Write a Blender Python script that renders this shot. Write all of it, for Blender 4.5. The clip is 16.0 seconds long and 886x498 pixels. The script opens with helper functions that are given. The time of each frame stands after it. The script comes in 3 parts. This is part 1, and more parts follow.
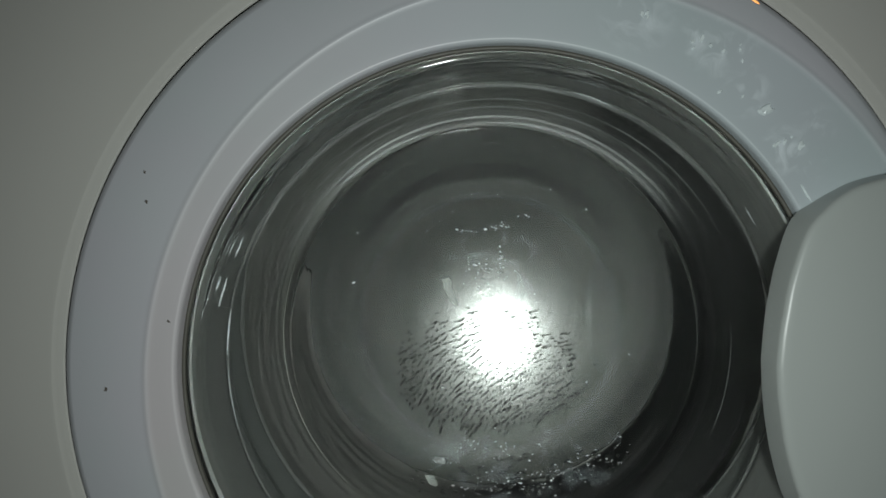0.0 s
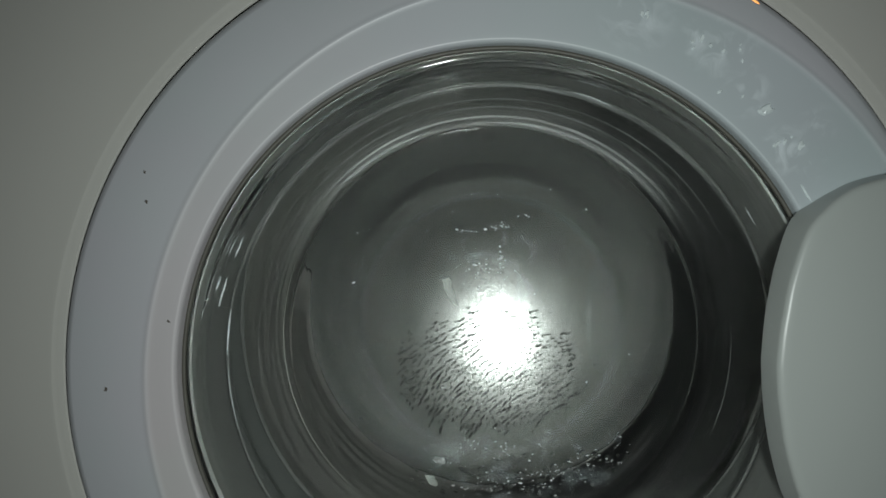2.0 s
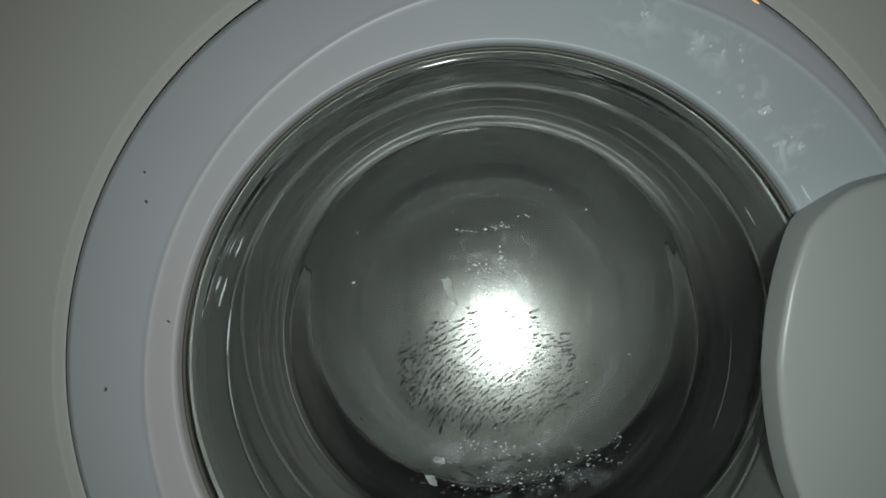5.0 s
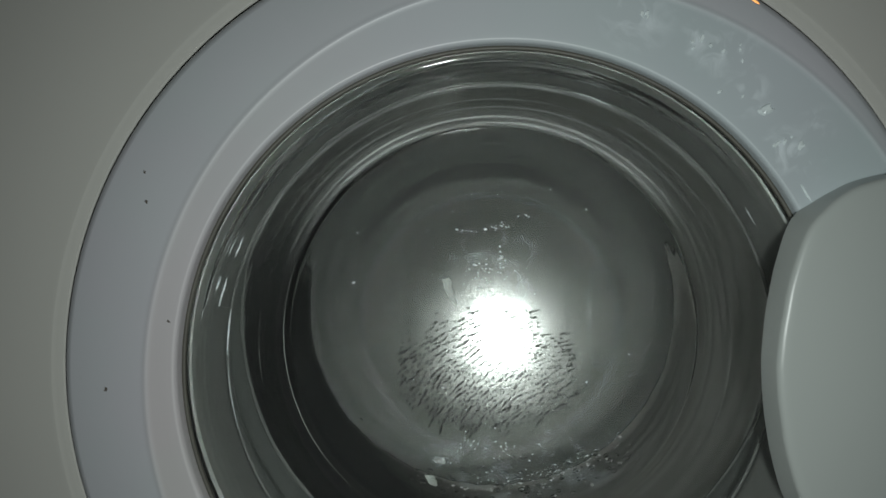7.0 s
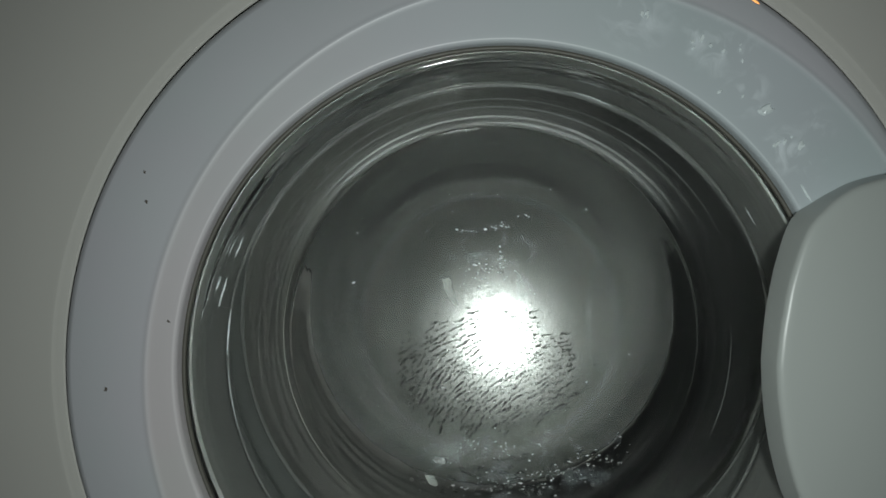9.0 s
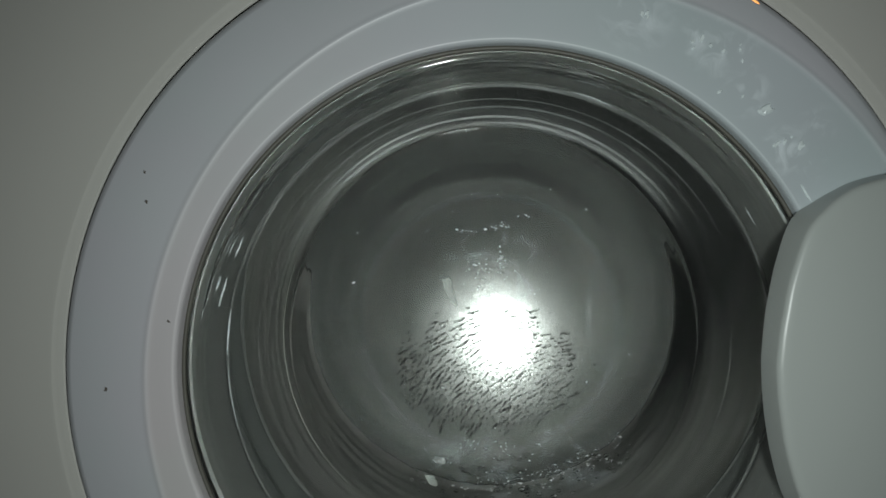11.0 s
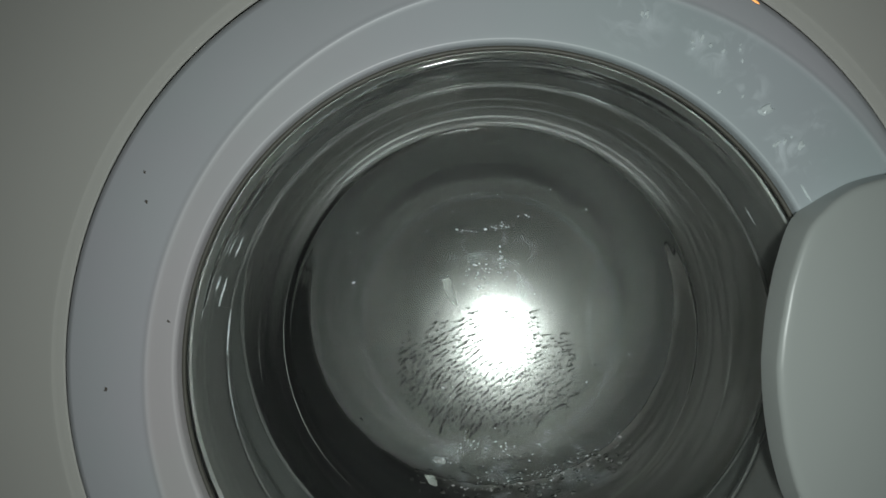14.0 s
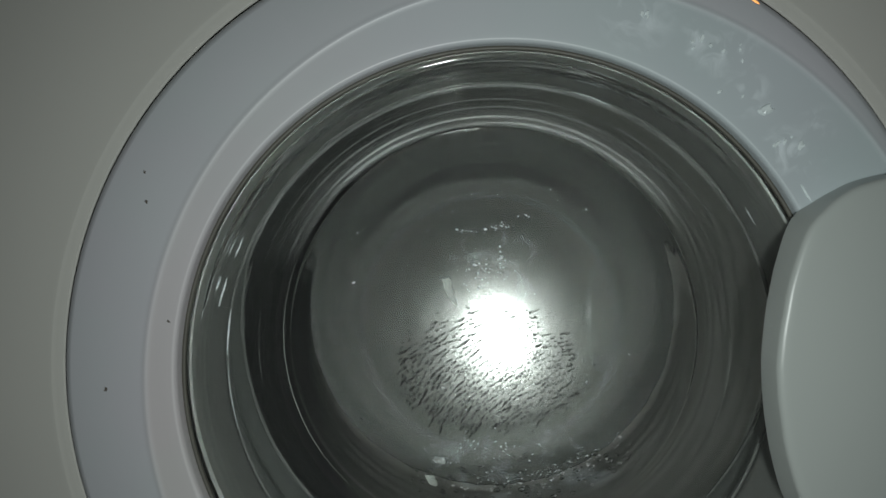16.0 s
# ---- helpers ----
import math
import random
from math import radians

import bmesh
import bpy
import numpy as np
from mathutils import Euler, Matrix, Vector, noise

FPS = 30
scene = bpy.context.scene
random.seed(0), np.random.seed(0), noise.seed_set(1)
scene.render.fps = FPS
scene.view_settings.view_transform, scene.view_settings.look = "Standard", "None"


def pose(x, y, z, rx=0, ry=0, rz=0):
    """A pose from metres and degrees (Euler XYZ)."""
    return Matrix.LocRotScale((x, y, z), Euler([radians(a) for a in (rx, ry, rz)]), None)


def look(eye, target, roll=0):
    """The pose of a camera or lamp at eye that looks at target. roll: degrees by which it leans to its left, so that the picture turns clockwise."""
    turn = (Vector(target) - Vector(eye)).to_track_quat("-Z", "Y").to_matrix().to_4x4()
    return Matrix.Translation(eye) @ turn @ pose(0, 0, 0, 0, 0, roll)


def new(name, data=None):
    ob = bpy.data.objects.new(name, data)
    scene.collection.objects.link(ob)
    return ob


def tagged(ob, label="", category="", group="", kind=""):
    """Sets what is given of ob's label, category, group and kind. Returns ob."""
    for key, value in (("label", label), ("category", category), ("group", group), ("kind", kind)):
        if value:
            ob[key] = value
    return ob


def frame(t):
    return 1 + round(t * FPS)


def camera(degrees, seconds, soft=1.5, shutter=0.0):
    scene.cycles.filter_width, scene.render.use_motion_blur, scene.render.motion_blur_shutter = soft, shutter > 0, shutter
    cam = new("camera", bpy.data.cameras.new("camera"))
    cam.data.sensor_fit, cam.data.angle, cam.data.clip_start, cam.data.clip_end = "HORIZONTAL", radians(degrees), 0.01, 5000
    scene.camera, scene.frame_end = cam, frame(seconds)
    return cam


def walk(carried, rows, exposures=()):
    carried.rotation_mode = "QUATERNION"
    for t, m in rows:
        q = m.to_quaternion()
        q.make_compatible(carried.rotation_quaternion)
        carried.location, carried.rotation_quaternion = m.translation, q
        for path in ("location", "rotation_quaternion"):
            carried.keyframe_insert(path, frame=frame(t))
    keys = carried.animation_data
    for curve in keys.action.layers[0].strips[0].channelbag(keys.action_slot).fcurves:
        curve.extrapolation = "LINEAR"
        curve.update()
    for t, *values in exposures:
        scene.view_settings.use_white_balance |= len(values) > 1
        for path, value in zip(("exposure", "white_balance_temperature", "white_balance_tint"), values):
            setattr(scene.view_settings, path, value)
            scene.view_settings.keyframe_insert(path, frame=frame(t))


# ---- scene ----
# ---------------------------------------------------------------- camera
ZC = 0.42                      # height of the door's centre above the floor
EYE = (-0.0234, -0.3579, ZC + 0.0815)
cam = camera(65.0, 16.0, soft=1.6, shutter=0.9)
VIEW = pose(*EYE, 90 - 2.55, 0, 1.30)
walk(cam, [(0.0, VIEW), (16.0, VIEW)])

# ---------------------------------------------------------------- light: one torch held beside the lens, in a dark room
world = bpy.data.worlds.new("dark_room")
world.use_nodes = True
world.node_tree.nodes["Background"].inputs[0].default_value = (0.55, 0.6, 0.7, 1)
world.node_tree.nodes["Background"].inputs[1].default_value = 0.01
scene.world = world
torch = bpy.data.lights.new("torch", "SPOT")
torch.shadow_soft_size, torch.energy, torch.spot_size, torch.spot_blend = 0.0045, 1.22, radians(128), 0.9
torch.color = (0.92, 1.0, 0.965)
for drop in (0.033, 0.055):    # two diodes, one above the other
    torch_ob = new("torch", torch)
    torch_ob.matrix_world = look((EYE[0] + 0.026, EYE[1] + 0.002, EYE[2] - drop), (-0.02, 0.05, ZC + 0.02))
scene.view_settings.exposure = 0.0


RIDGE_C, RIDGE_R = (0.0200, -0.0055), 0.2050   # the ridge on the door ring is an eccentric circle


# ---------------------------------------------------------------- materials
def nodes_of(name):
    mat = bpy.data.materials.new(name)
    mat.use_nodes = True
    nt = mat.node_tree
    return mat, nt, nt.nodes["Principled BSDF"]


def surface(name, color, rough=0.4, metal=0.0, vary=0.08, scale=20.0, bump=0.05, fine=400.0, spec=0.5, coat=0.0):
    """A surface with colour drift at one scale and fine relief at another."""
    mat, nt, p = nodes_of(name)
    tc = nt.nodes.new("ShaderNodeTexCoord")
    n1 = nt.nodes.new("ShaderNodeTexNoise")
    n1.inputs["Scale"].default_value, n1.inputs["Detail"].default_value = scale, 6
    n2 = nt.nodes.new("ShaderNodeTexNoise")
    n2.inputs["Scale"].default_value, n2.inputs["Detail"].default_value = fine, 3
    nt.links.new(tc.outputs["Object"], n1.inputs["Vector"])
    nt.links.new(tc.outputs["Object"], n2.inputs["Vector"])
    mix = nt.nodes.new("ShaderNodeMix")
    mix.data_type = "RGBA"
    mix.inputs[6].default_value = (*[c * (1 - vary) for c in color], 1)
    mix.inputs[7].default_value = (*[min(1, c * (1 + vary)) for c in color], 1)
    nt.links.new(n1.outputs["Fac"], mix.inputs[0])
    nt.links.new(mix.outputs[2], p.inputs["Base Color"])
    mr = nt.nodes.new("ShaderNodeMapRange")
    mr.inputs[3].default_value, mr.inputs[4].default_value = rough * 0.8, min(1, rough * 1.2)
    nt.links.new(n1.outputs["Fac"], mr.inputs[0])
    nt.links.new(mr.outputs[0], p.inputs["Roughness"])
    p.inputs["Metallic"].default_value = metal
    p.inputs["Specular IOR Level"].default_value = spec
    p.inputs["Coat Weight"].default_value = coat
    b = nt.nodes.new("ShaderNodeBump")
    b.inputs["Strength"].default_value, b.inputs["Distance"].default_value = bump, 0.001
    nt.links.new(n2.outputs["Fac"], b.inputs["Height"])
    nt.links.new(b.outputs[0], p.inputs["Normal"])
    return mat


def clear(name, color, ior, rough=0.0, bump=0.0, scale=30.0, dist=0.001):
    mat, nt, p = nodes_of(name)
    p.inputs["Base Color"].default_value = (*color, 1)
    p.inputs["Transmission Weight"].default_value = 1
    p.inputs["IOR"].default_value, p.inputs["Roughness"].default_value = ior, rough
    if bump:
        tc = nt.nodes.new("ShaderNodeTexCoord")
        n = nt.nodes.new("ShaderNodeTexNoise")
        n.inputs["Scale"].default_value, n.inputs["Detail"].default_value = scale, 3
        b = nt.nodes.new("ShaderNodeBump")
        b.inputs["Strength"].default_value, b.inputs["Distance"].default_value = bump, dist
        nt.links.new(tc.outputs["Object"], n.inputs["Vector"])
        nt.links.new(n.outputs["Fac"], b.inputs["Height"])
        nt.links.new(b.outputs[0], p.inputs["Normal"])
    return mat


def brushed(name, color, fine_rough, wide_rough):
    """Worn steel: a tight and a wide gloss together over a dull scaled coat, with water marks."""
    mat, nt, p = nodes_of(name)
    nt.nodes.remove(p)
    tc = nt.nodes.new("ShaderNodeTexCoord")
    n = nt.nodes.new("ShaderNodeTexNoise")
    n.inputs["Scale"].default_value, n.inputs["Detail"].default_value = 22, 6
    nt.links.new(tc.outputs["Object"], n.inputs["Vector"])
    fine = nt.nodes.new("ShaderNodeTexNoise")
    fine.inputs["Scale"].default_value = 300
    nt.links.new(tc.outputs["Object"], fine.inputs["Vector"])
    b = nt.nodes.new("ShaderNodeBump")
    b.inputs["Strength"].default_value, b.inputs["Distance"].default_value = 0.12, 0.001
    nt.links.new(fine.outputs["Fac"], b.inputs["Height"])
    mix = nt.nodes.new("ShaderNodeMix")
    mix.data_type = "RGBA"
    mix.inputs[6].default_value = (*[c * 0.75 for c in color], 1)
    mix.inputs[7].default_value = (*[c * 1.25 for c in color], 1)
    # turned marks run round the axis
    flat = nt.nodes.new("ShaderNodeVectorMath")
    flat.operation = "MULTIPLY"
    flat.inputs[1].default_value = (1, 0, 1)
    nt.links.new(tc.outputs["Object"], flat.inputs[0])
    away = nt.nodes.new("ShaderNodeVectorMath")
    away.operation = "LENGTH"
    nt.links.new(flat.outputs[0], away.inputs[0])
    rings = nt.nodes.new("ShaderNodeTexNoise")
    rings.noise_dimensions = "1D"
    rings.inputs["Scale"].default_value, rings.inputs["Detail"].default_value = 38, 4
    nt.links.new(away.outputs["Value"], rings.inputs["W"])
    both = nt.nodes.new("ShaderNodeMath")
    both.operation = "MULTIPLY_ADD"
    both.inputs[1].default_value = 1.6
    nt.links.new(rings.outputs["Fac"], both.inputs[0])
    less = nt.nodes.new("ShaderNodeMath")
    less.operation = "SUBTRACT"
    less.inputs[1].default_value = 0.8
    nt.links.new(n.outputs["Fac"], less.inputs[0])
    nt.links.new(less.outputs[0], both.inputs[2])
    nt.links.new(both.outputs[0], mix.inputs[0])
    lobes = []
    for rough, kind in ((fine_rough, "BECKMANN"), (wide_rough, "BECKMANN"), (0.15, "GGX"), (0.42, "BECKMANN")):
        g = nt.nodes.new("ShaderNodeBsdfAnisotropic")
        g.distribution = kind
        g.inputs["Roughness"].default_value = rough
        nt.links.new(mix.outputs[2], g.inputs["Color"])
        nt.links.new(b.outputs[0], g.inputs["Normal"])
        lobes.append(g)
    last = lobes[0]
    for share, lobe in ((0.38, lobes[1]), (0.06, lobes[2]), (0.065, lobes[3])):
        m = nt.nodes.new("ShaderNodeMixShader")
        m.inputs[0].default_value = share
        nt.links.new(last.outputs[0], m.inputs[1])
        nt.links.new(lobe.outputs[0], m.inputs[2])
        last = m
    nt.links.new(last.outputs[0], nt.nodes["Material Output"].inputs["Surface"])
    return mat


M_PAINT = surface("white_enamel", (0.685, 0.675, 0.635), rough=0.30, vary=0.03, scale=9, bump=0.03, fine=900)
M_PLASTIC = surface("white_plastic", (0.625, 0.65, 0.68), rough=0.38, vary=0.03, scale=14, bump=0.03, fine=1200)


def deposits(mat, spots, color):
    """Chalky smears with ragged outlines, each at its own place (x, z from the door's middle, radius, strength)."""
    nt = mat.node_tree
    p = nt.nodes["Principled BSDF"]
    tc = nt.nodes.new("ShaderNodeTexCoord")
    n = nt.nodes.new("ShaderNodeTexNoise")
    n.inputs["Scale"].default_value, n.inputs["Detail"].default_value, n.inputs["Distortion"].default_value = 90, 7, 1.2
    nt.links.new(tc.outputs["Object"], n.inputs["Vector"])
    total = None
    for x, z, rad, force in spots:
        d = nt.nodes.new("ShaderNodeVectorMath")
        d.operation = "DISTANCE"
        d.inputs[1].default_value = (x, -0.006, ZC + z)
        nt.links.new(tc.outputs["Object"], d.inputs[0])
        m = nt.nodes.new("ShaderNodeMapRange")
        m.inputs[1].default_value, m.inputs[2].default_value, m.inputs[3].default_value, m.inputs[4].default_value = rad, 0.0, 0.0, 1.2 * force
        nt.links.new(d.outputs["Value"], m.inputs[0])
        if total is None:
            total = m.outputs[0]
        else:
            a = nt.nodes.new("ShaderNodeMath")
            a.operation = "MAXIMUM"
            nt.links.new(total, a.inputs[0])
            nt.links.new(m.outputs[0], a.inputs[1])
            total = a.outputs[0]
    edge = nt.nodes.new("ShaderNodeMapRange")
    edge.inputs[1].default_value, edge.inputs[2].default_value = 0.46, 0.72
    nt.links.new(n.outputs["Fac"], edge.inputs[0])
    both = nt.nodes.new("ShaderNodeMath")
    both.operation = "MULTIPLY"
    nt.links.new(edge.outputs[0], both.inputs[0])
    nt.links.new(total, both.inputs[1])
    mix = nt.nodes.new("ShaderNodeMix")
    mix.data_type = "RGBA"
    mix.inputs[7].default_value = (*color, 1)
    old = p.inputs["Base Color"].links[0].from_socket
    nt.links.new(both.outputs[0], mix.inputs[0])
    nt.links.new(old, mix.inputs[6])
    nt.links.new(mix.outputs[2], p.inputs["Base Color"])


def tinted(mat, warm, mauve, cool):
    """Colour cast painted into the plastic: warm low on one side and cool high on the other within the ridge, faint
    mauve in large soft patches.
    """
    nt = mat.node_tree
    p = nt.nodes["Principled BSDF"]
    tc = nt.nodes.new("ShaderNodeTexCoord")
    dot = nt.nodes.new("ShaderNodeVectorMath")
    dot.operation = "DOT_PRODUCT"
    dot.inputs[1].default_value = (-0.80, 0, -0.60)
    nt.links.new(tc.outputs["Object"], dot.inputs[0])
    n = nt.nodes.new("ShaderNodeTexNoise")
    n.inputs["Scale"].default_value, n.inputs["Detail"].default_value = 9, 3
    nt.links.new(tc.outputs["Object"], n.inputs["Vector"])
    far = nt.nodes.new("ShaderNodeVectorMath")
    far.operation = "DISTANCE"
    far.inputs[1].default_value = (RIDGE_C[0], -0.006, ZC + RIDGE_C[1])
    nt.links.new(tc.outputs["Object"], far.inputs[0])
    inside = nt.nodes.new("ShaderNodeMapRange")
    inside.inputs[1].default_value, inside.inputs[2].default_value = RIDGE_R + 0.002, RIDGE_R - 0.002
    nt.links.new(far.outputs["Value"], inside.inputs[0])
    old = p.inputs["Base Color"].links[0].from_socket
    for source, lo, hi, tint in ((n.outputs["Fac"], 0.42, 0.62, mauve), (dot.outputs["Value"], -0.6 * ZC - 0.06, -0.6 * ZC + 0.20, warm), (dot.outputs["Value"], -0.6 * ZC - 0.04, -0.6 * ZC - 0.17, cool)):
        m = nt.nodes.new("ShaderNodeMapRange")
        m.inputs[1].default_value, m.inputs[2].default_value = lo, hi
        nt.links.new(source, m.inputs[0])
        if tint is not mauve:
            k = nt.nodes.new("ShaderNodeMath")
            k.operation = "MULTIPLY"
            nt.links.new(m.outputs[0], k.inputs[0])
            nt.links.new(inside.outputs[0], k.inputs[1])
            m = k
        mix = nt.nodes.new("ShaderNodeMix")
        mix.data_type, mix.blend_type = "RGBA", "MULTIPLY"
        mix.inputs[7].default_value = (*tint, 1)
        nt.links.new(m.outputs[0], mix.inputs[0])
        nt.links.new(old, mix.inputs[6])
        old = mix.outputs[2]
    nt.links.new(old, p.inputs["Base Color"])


tinted(M_PLASTIC, (1.06, 0.99, 0.94), (1.03, 0.985, 1.01), (0.93, 1.01, 1.0))
deposits(M_PLASTIC, ((0.0996, 0.1690, 0.016, 1.1), (0.1108, 0.1630, 0.016, 1.1), (0.1196, 0.1440, 0.014, 1.0), (0.0659, 0.1829, 0.022, 0.8), (0.1396, 0.1157, 0.014, 1.3), (0.1500, 0.1090, 0.012, 0.8), (0.1219, 0.1632, 0.012, 0.8), (0.155, 0.128, 0.012, 0.6)), (0.88, 0.95, 1.0))
M_HANDLE = surface("handle_plastic", (0.53, 0.565, 0.545), rough=0.32, vary=0.02, scale=10, bump=0.03, fine=1200)
M_GLASS = clear("door_glass", (0.97, 0.975, 0.97), 1.48, rough=0.0, bump=0.25, scale=16, dist=0.002)


def flow_rings(mat):
    """Uneven moulding rings in the flank of the bowl, as pressed glass has them."""
    nt = mat.node_tree
    tc = nt.nodes.new("ShaderNodeTexCoord")
    mp = nt.nodes.new("ShaderNodeMapping")
    mp.inputs["Location"].default_value = (0, 0, -ZC)
    nt.links.new(tc.outputs["Object"], mp.inputs["Vector"])
    sep = nt.nodes.new("ShaderNodeSeparateXYZ")
    nt.links.new(mp.outputs[0], sep.inputs[0])
    flat = nt.nodes.new("ShaderNodeCombineXYZ")
    nt.links.new(sep.outputs["X"], flat.inputs["X"])
    nt.links.new(sep.outputs["Z"], flat.inputs["Z"])
    ln = nt.nodes.new("ShaderNodeVectorMath")
    ln.operation = "LENGTH"
    nt.links.new(flat.outputs[0], ln.inputs[0])
    at = nt.nodes.new("ShaderNodeMath")
    at.operation = "ARCTAN2"
    nt.links.new(sep.outputs["Z"], at.inputs[0])
    nt.links.new(sep.outputs["X"], at.inputs[1])
    ring = nt.nodes.new("ShaderNodeCombineXYZ")
    for socket, source, k in (("X", ln.outputs["Value"], 120.0), ("Y", sep.outputs["Y"], 60.0), ("Z", at.outputs[0], 1.3)):
        m = nt.nodes.new("ShaderNodeMath")
        m.operation = "MULTIPLY"
        m.inputs[1].default_value = k
        nt.links.new(source, m.inputs[0])
        nt.links.new(m.outputs[0], ring.inputs[socket])
    n = nt.nodes.new("ShaderNodeTexNoise")
    n.inputs["Scale"].default_value, n.inputs["Detail"].default_value = 1.0, 3
    nt.links.new(ring.outputs[0], n.inputs["Vector"])
    mask = nt.nodes.new("ShaderNodeMapRange")
    mask.interpolation_type = "SMOOTHSTEP"
    mask.inputs[1].default_value, mask.inputs[2].default_value = 0.139, 0.150
    nt.links.new(ln.outputs["Value"], mask.inputs[0])
    rim = nt.nodes.new("ShaderNodeMapRange")
    rim.interpolation_type = "SMOOTHSTEP"
    rim.inputs[1].default_value, rim.inputs[2].default_value = 0.163, 0.157
    nt.links.new(ln.outputs["Value"], rim.inputs[0])
    h0 = nt.nodes.new("ShaderNodeMath")
    h0.operation = "MULTIPLY"
    nt.links.new(rim.outputs[0], h0.inputs[0])
    nt.links.new(mask.outputs[0], h0.inputs[1])
    h = nt.nodes.new("ShaderNodeMath")
    h.operation = "MULTIPLY"
    nt.links.new(n.outputs["Fac"], h.inputs[0])
    nt.links.new(h0.outputs[0], h.inputs[1])
    old = nt.nodes["Principled BSDF"].inputs["Normal"].links[0].from_node
    b = nt.nodes.new("ShaderNodeBump")
    b.inputs["Strength"].default_value, b.inputs["Distance"].default_value = 0.06, 0.0016
    nt.links.new(h.outputs[0], b.inputs["Height"])
    nt.links.new(old.outputs[0], b.inputs["Normal"])
    nt.links.new(b.outputs[0], nt.nodes["Principled BSDF"].inputs["Normal"])


flow_rings(M_GLASS)


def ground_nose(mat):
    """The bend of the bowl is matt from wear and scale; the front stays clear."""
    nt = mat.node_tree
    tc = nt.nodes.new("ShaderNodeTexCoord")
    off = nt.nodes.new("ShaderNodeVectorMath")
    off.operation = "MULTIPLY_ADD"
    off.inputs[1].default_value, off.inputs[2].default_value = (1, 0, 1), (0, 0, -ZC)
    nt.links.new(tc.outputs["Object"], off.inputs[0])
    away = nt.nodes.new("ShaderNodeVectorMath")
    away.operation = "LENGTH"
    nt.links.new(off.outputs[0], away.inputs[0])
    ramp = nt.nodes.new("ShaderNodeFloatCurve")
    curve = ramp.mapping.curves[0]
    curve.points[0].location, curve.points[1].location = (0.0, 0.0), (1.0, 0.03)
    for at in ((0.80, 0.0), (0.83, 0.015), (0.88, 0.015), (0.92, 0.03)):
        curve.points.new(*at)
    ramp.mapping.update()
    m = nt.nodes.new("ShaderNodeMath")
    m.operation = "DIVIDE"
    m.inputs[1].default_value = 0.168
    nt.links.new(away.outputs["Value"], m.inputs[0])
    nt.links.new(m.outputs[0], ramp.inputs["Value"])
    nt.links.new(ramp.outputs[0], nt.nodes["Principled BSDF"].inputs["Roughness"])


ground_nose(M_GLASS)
M_WATER = clear("water", (0.97, 0.98, 0.98), 1.33, rough=0.02)
M_STEEL = brushed("drum_steel", (0.385, 0.40, 0.385), 0.130, 0.212)
M_WALLSTEEL = surface("drum_wall_steel", (0.365, 0.365, 0.345), rough=0.50, metal=0.4, vary=0.35, scale=40, bump=0.2, fine=200)
M_RINGSTEEL = surface("pressed_steel", (0.47, 0.47, 0.455), rough=0.50, metal=0.85, vary=0.25, scale=40, bump=0.2, fine=200)
M_LIFTER = surface("dark_lifter_plastic", (0.009, 0.009, 0.010), rough=0.6, vary=0.2, scale=30, bump=0.1)
M_CLOTH = surface("wet_dark_cloth", (0.03, 0.03, 0.032), rough=0.6, vary=0.3, scale=60, bump=0.5, fine=700)
M_RUBBER = surface("grey_rubber", (0.115, 0.125, 0.117), rough=0.30, vary=0.25, scale=30, bump=0.2, fine=300)
M_INNER = surface("grey_plastic", (0.135, 0.142, 0.132), rough=0.55, vary=0.12, scale=25, bump=0.1, fine=300)
M_EDGE = surface("wet_rubber_edge", (0.17, 0.18, 0.17), rough=0.06, vary=0.3, scale=25, bump=0.3, fine=120)
M_SEAL = surface("yellowed_seal", (0.115, 0.110, 0.092), rough=0.45, vary=0.3, scale=60, bump=0.1)
M_DARK = surface("dark_gap", (0.03, 0.03, 0.03), rough=0.7)
M_SPECK = surface("dirt", (0.13, 0.115, 0.10), rough=0.9)
M_FLECK = surface("foam_and_glint_white", (0.92, 0.95, 0.97), rough=0.5, vary=0.1, scale=200, bump=0.4)
M_LINT_GLINT = surface("wet_lint_and_glint", (0.30, 0.32, 0.30), rough=0.5, vary=0.2, scale=300, bump=0.4)


def film(name, color, low, high, most):
    """A film so thin that it breaks up into patches."""
    mat, nt, p = nodes_of(name)
    tc = nt.nodes.new("ShaderNodeTexCoord")
    n = nt.nodes.new("ShaderNodeTexNoise")
    n.inputs["Scale"].default_value, n.inputs["Detail"].default_value, n.inputs["Distortion"].default_value = 70, 8, 0.8
    nt.links.new(tc.outputs["Object"], n.inputs["Vector"])
    m = nt.nodes.new("ShaderNodeMapRange")
    m.inputs[1].default_value, m.inputs[2].default_value, m.inputs[3].default_value, m.inputs[4].default_value = low, high, 0.0, most
    nt.links.new(n.outputs["Fac"], m.inputs[0])
    nt.links.new(m.outputs[0], p.inputs["Alpha"])
    p.inputs["Base Color"].default_value = (*color, 1)
    p.inputs["Roughness"].default_value = 0.4
    return mat


M_SUDS = film("suds", (0.75, 0.85, 0.92), 0.50, 0.85, 0.22)


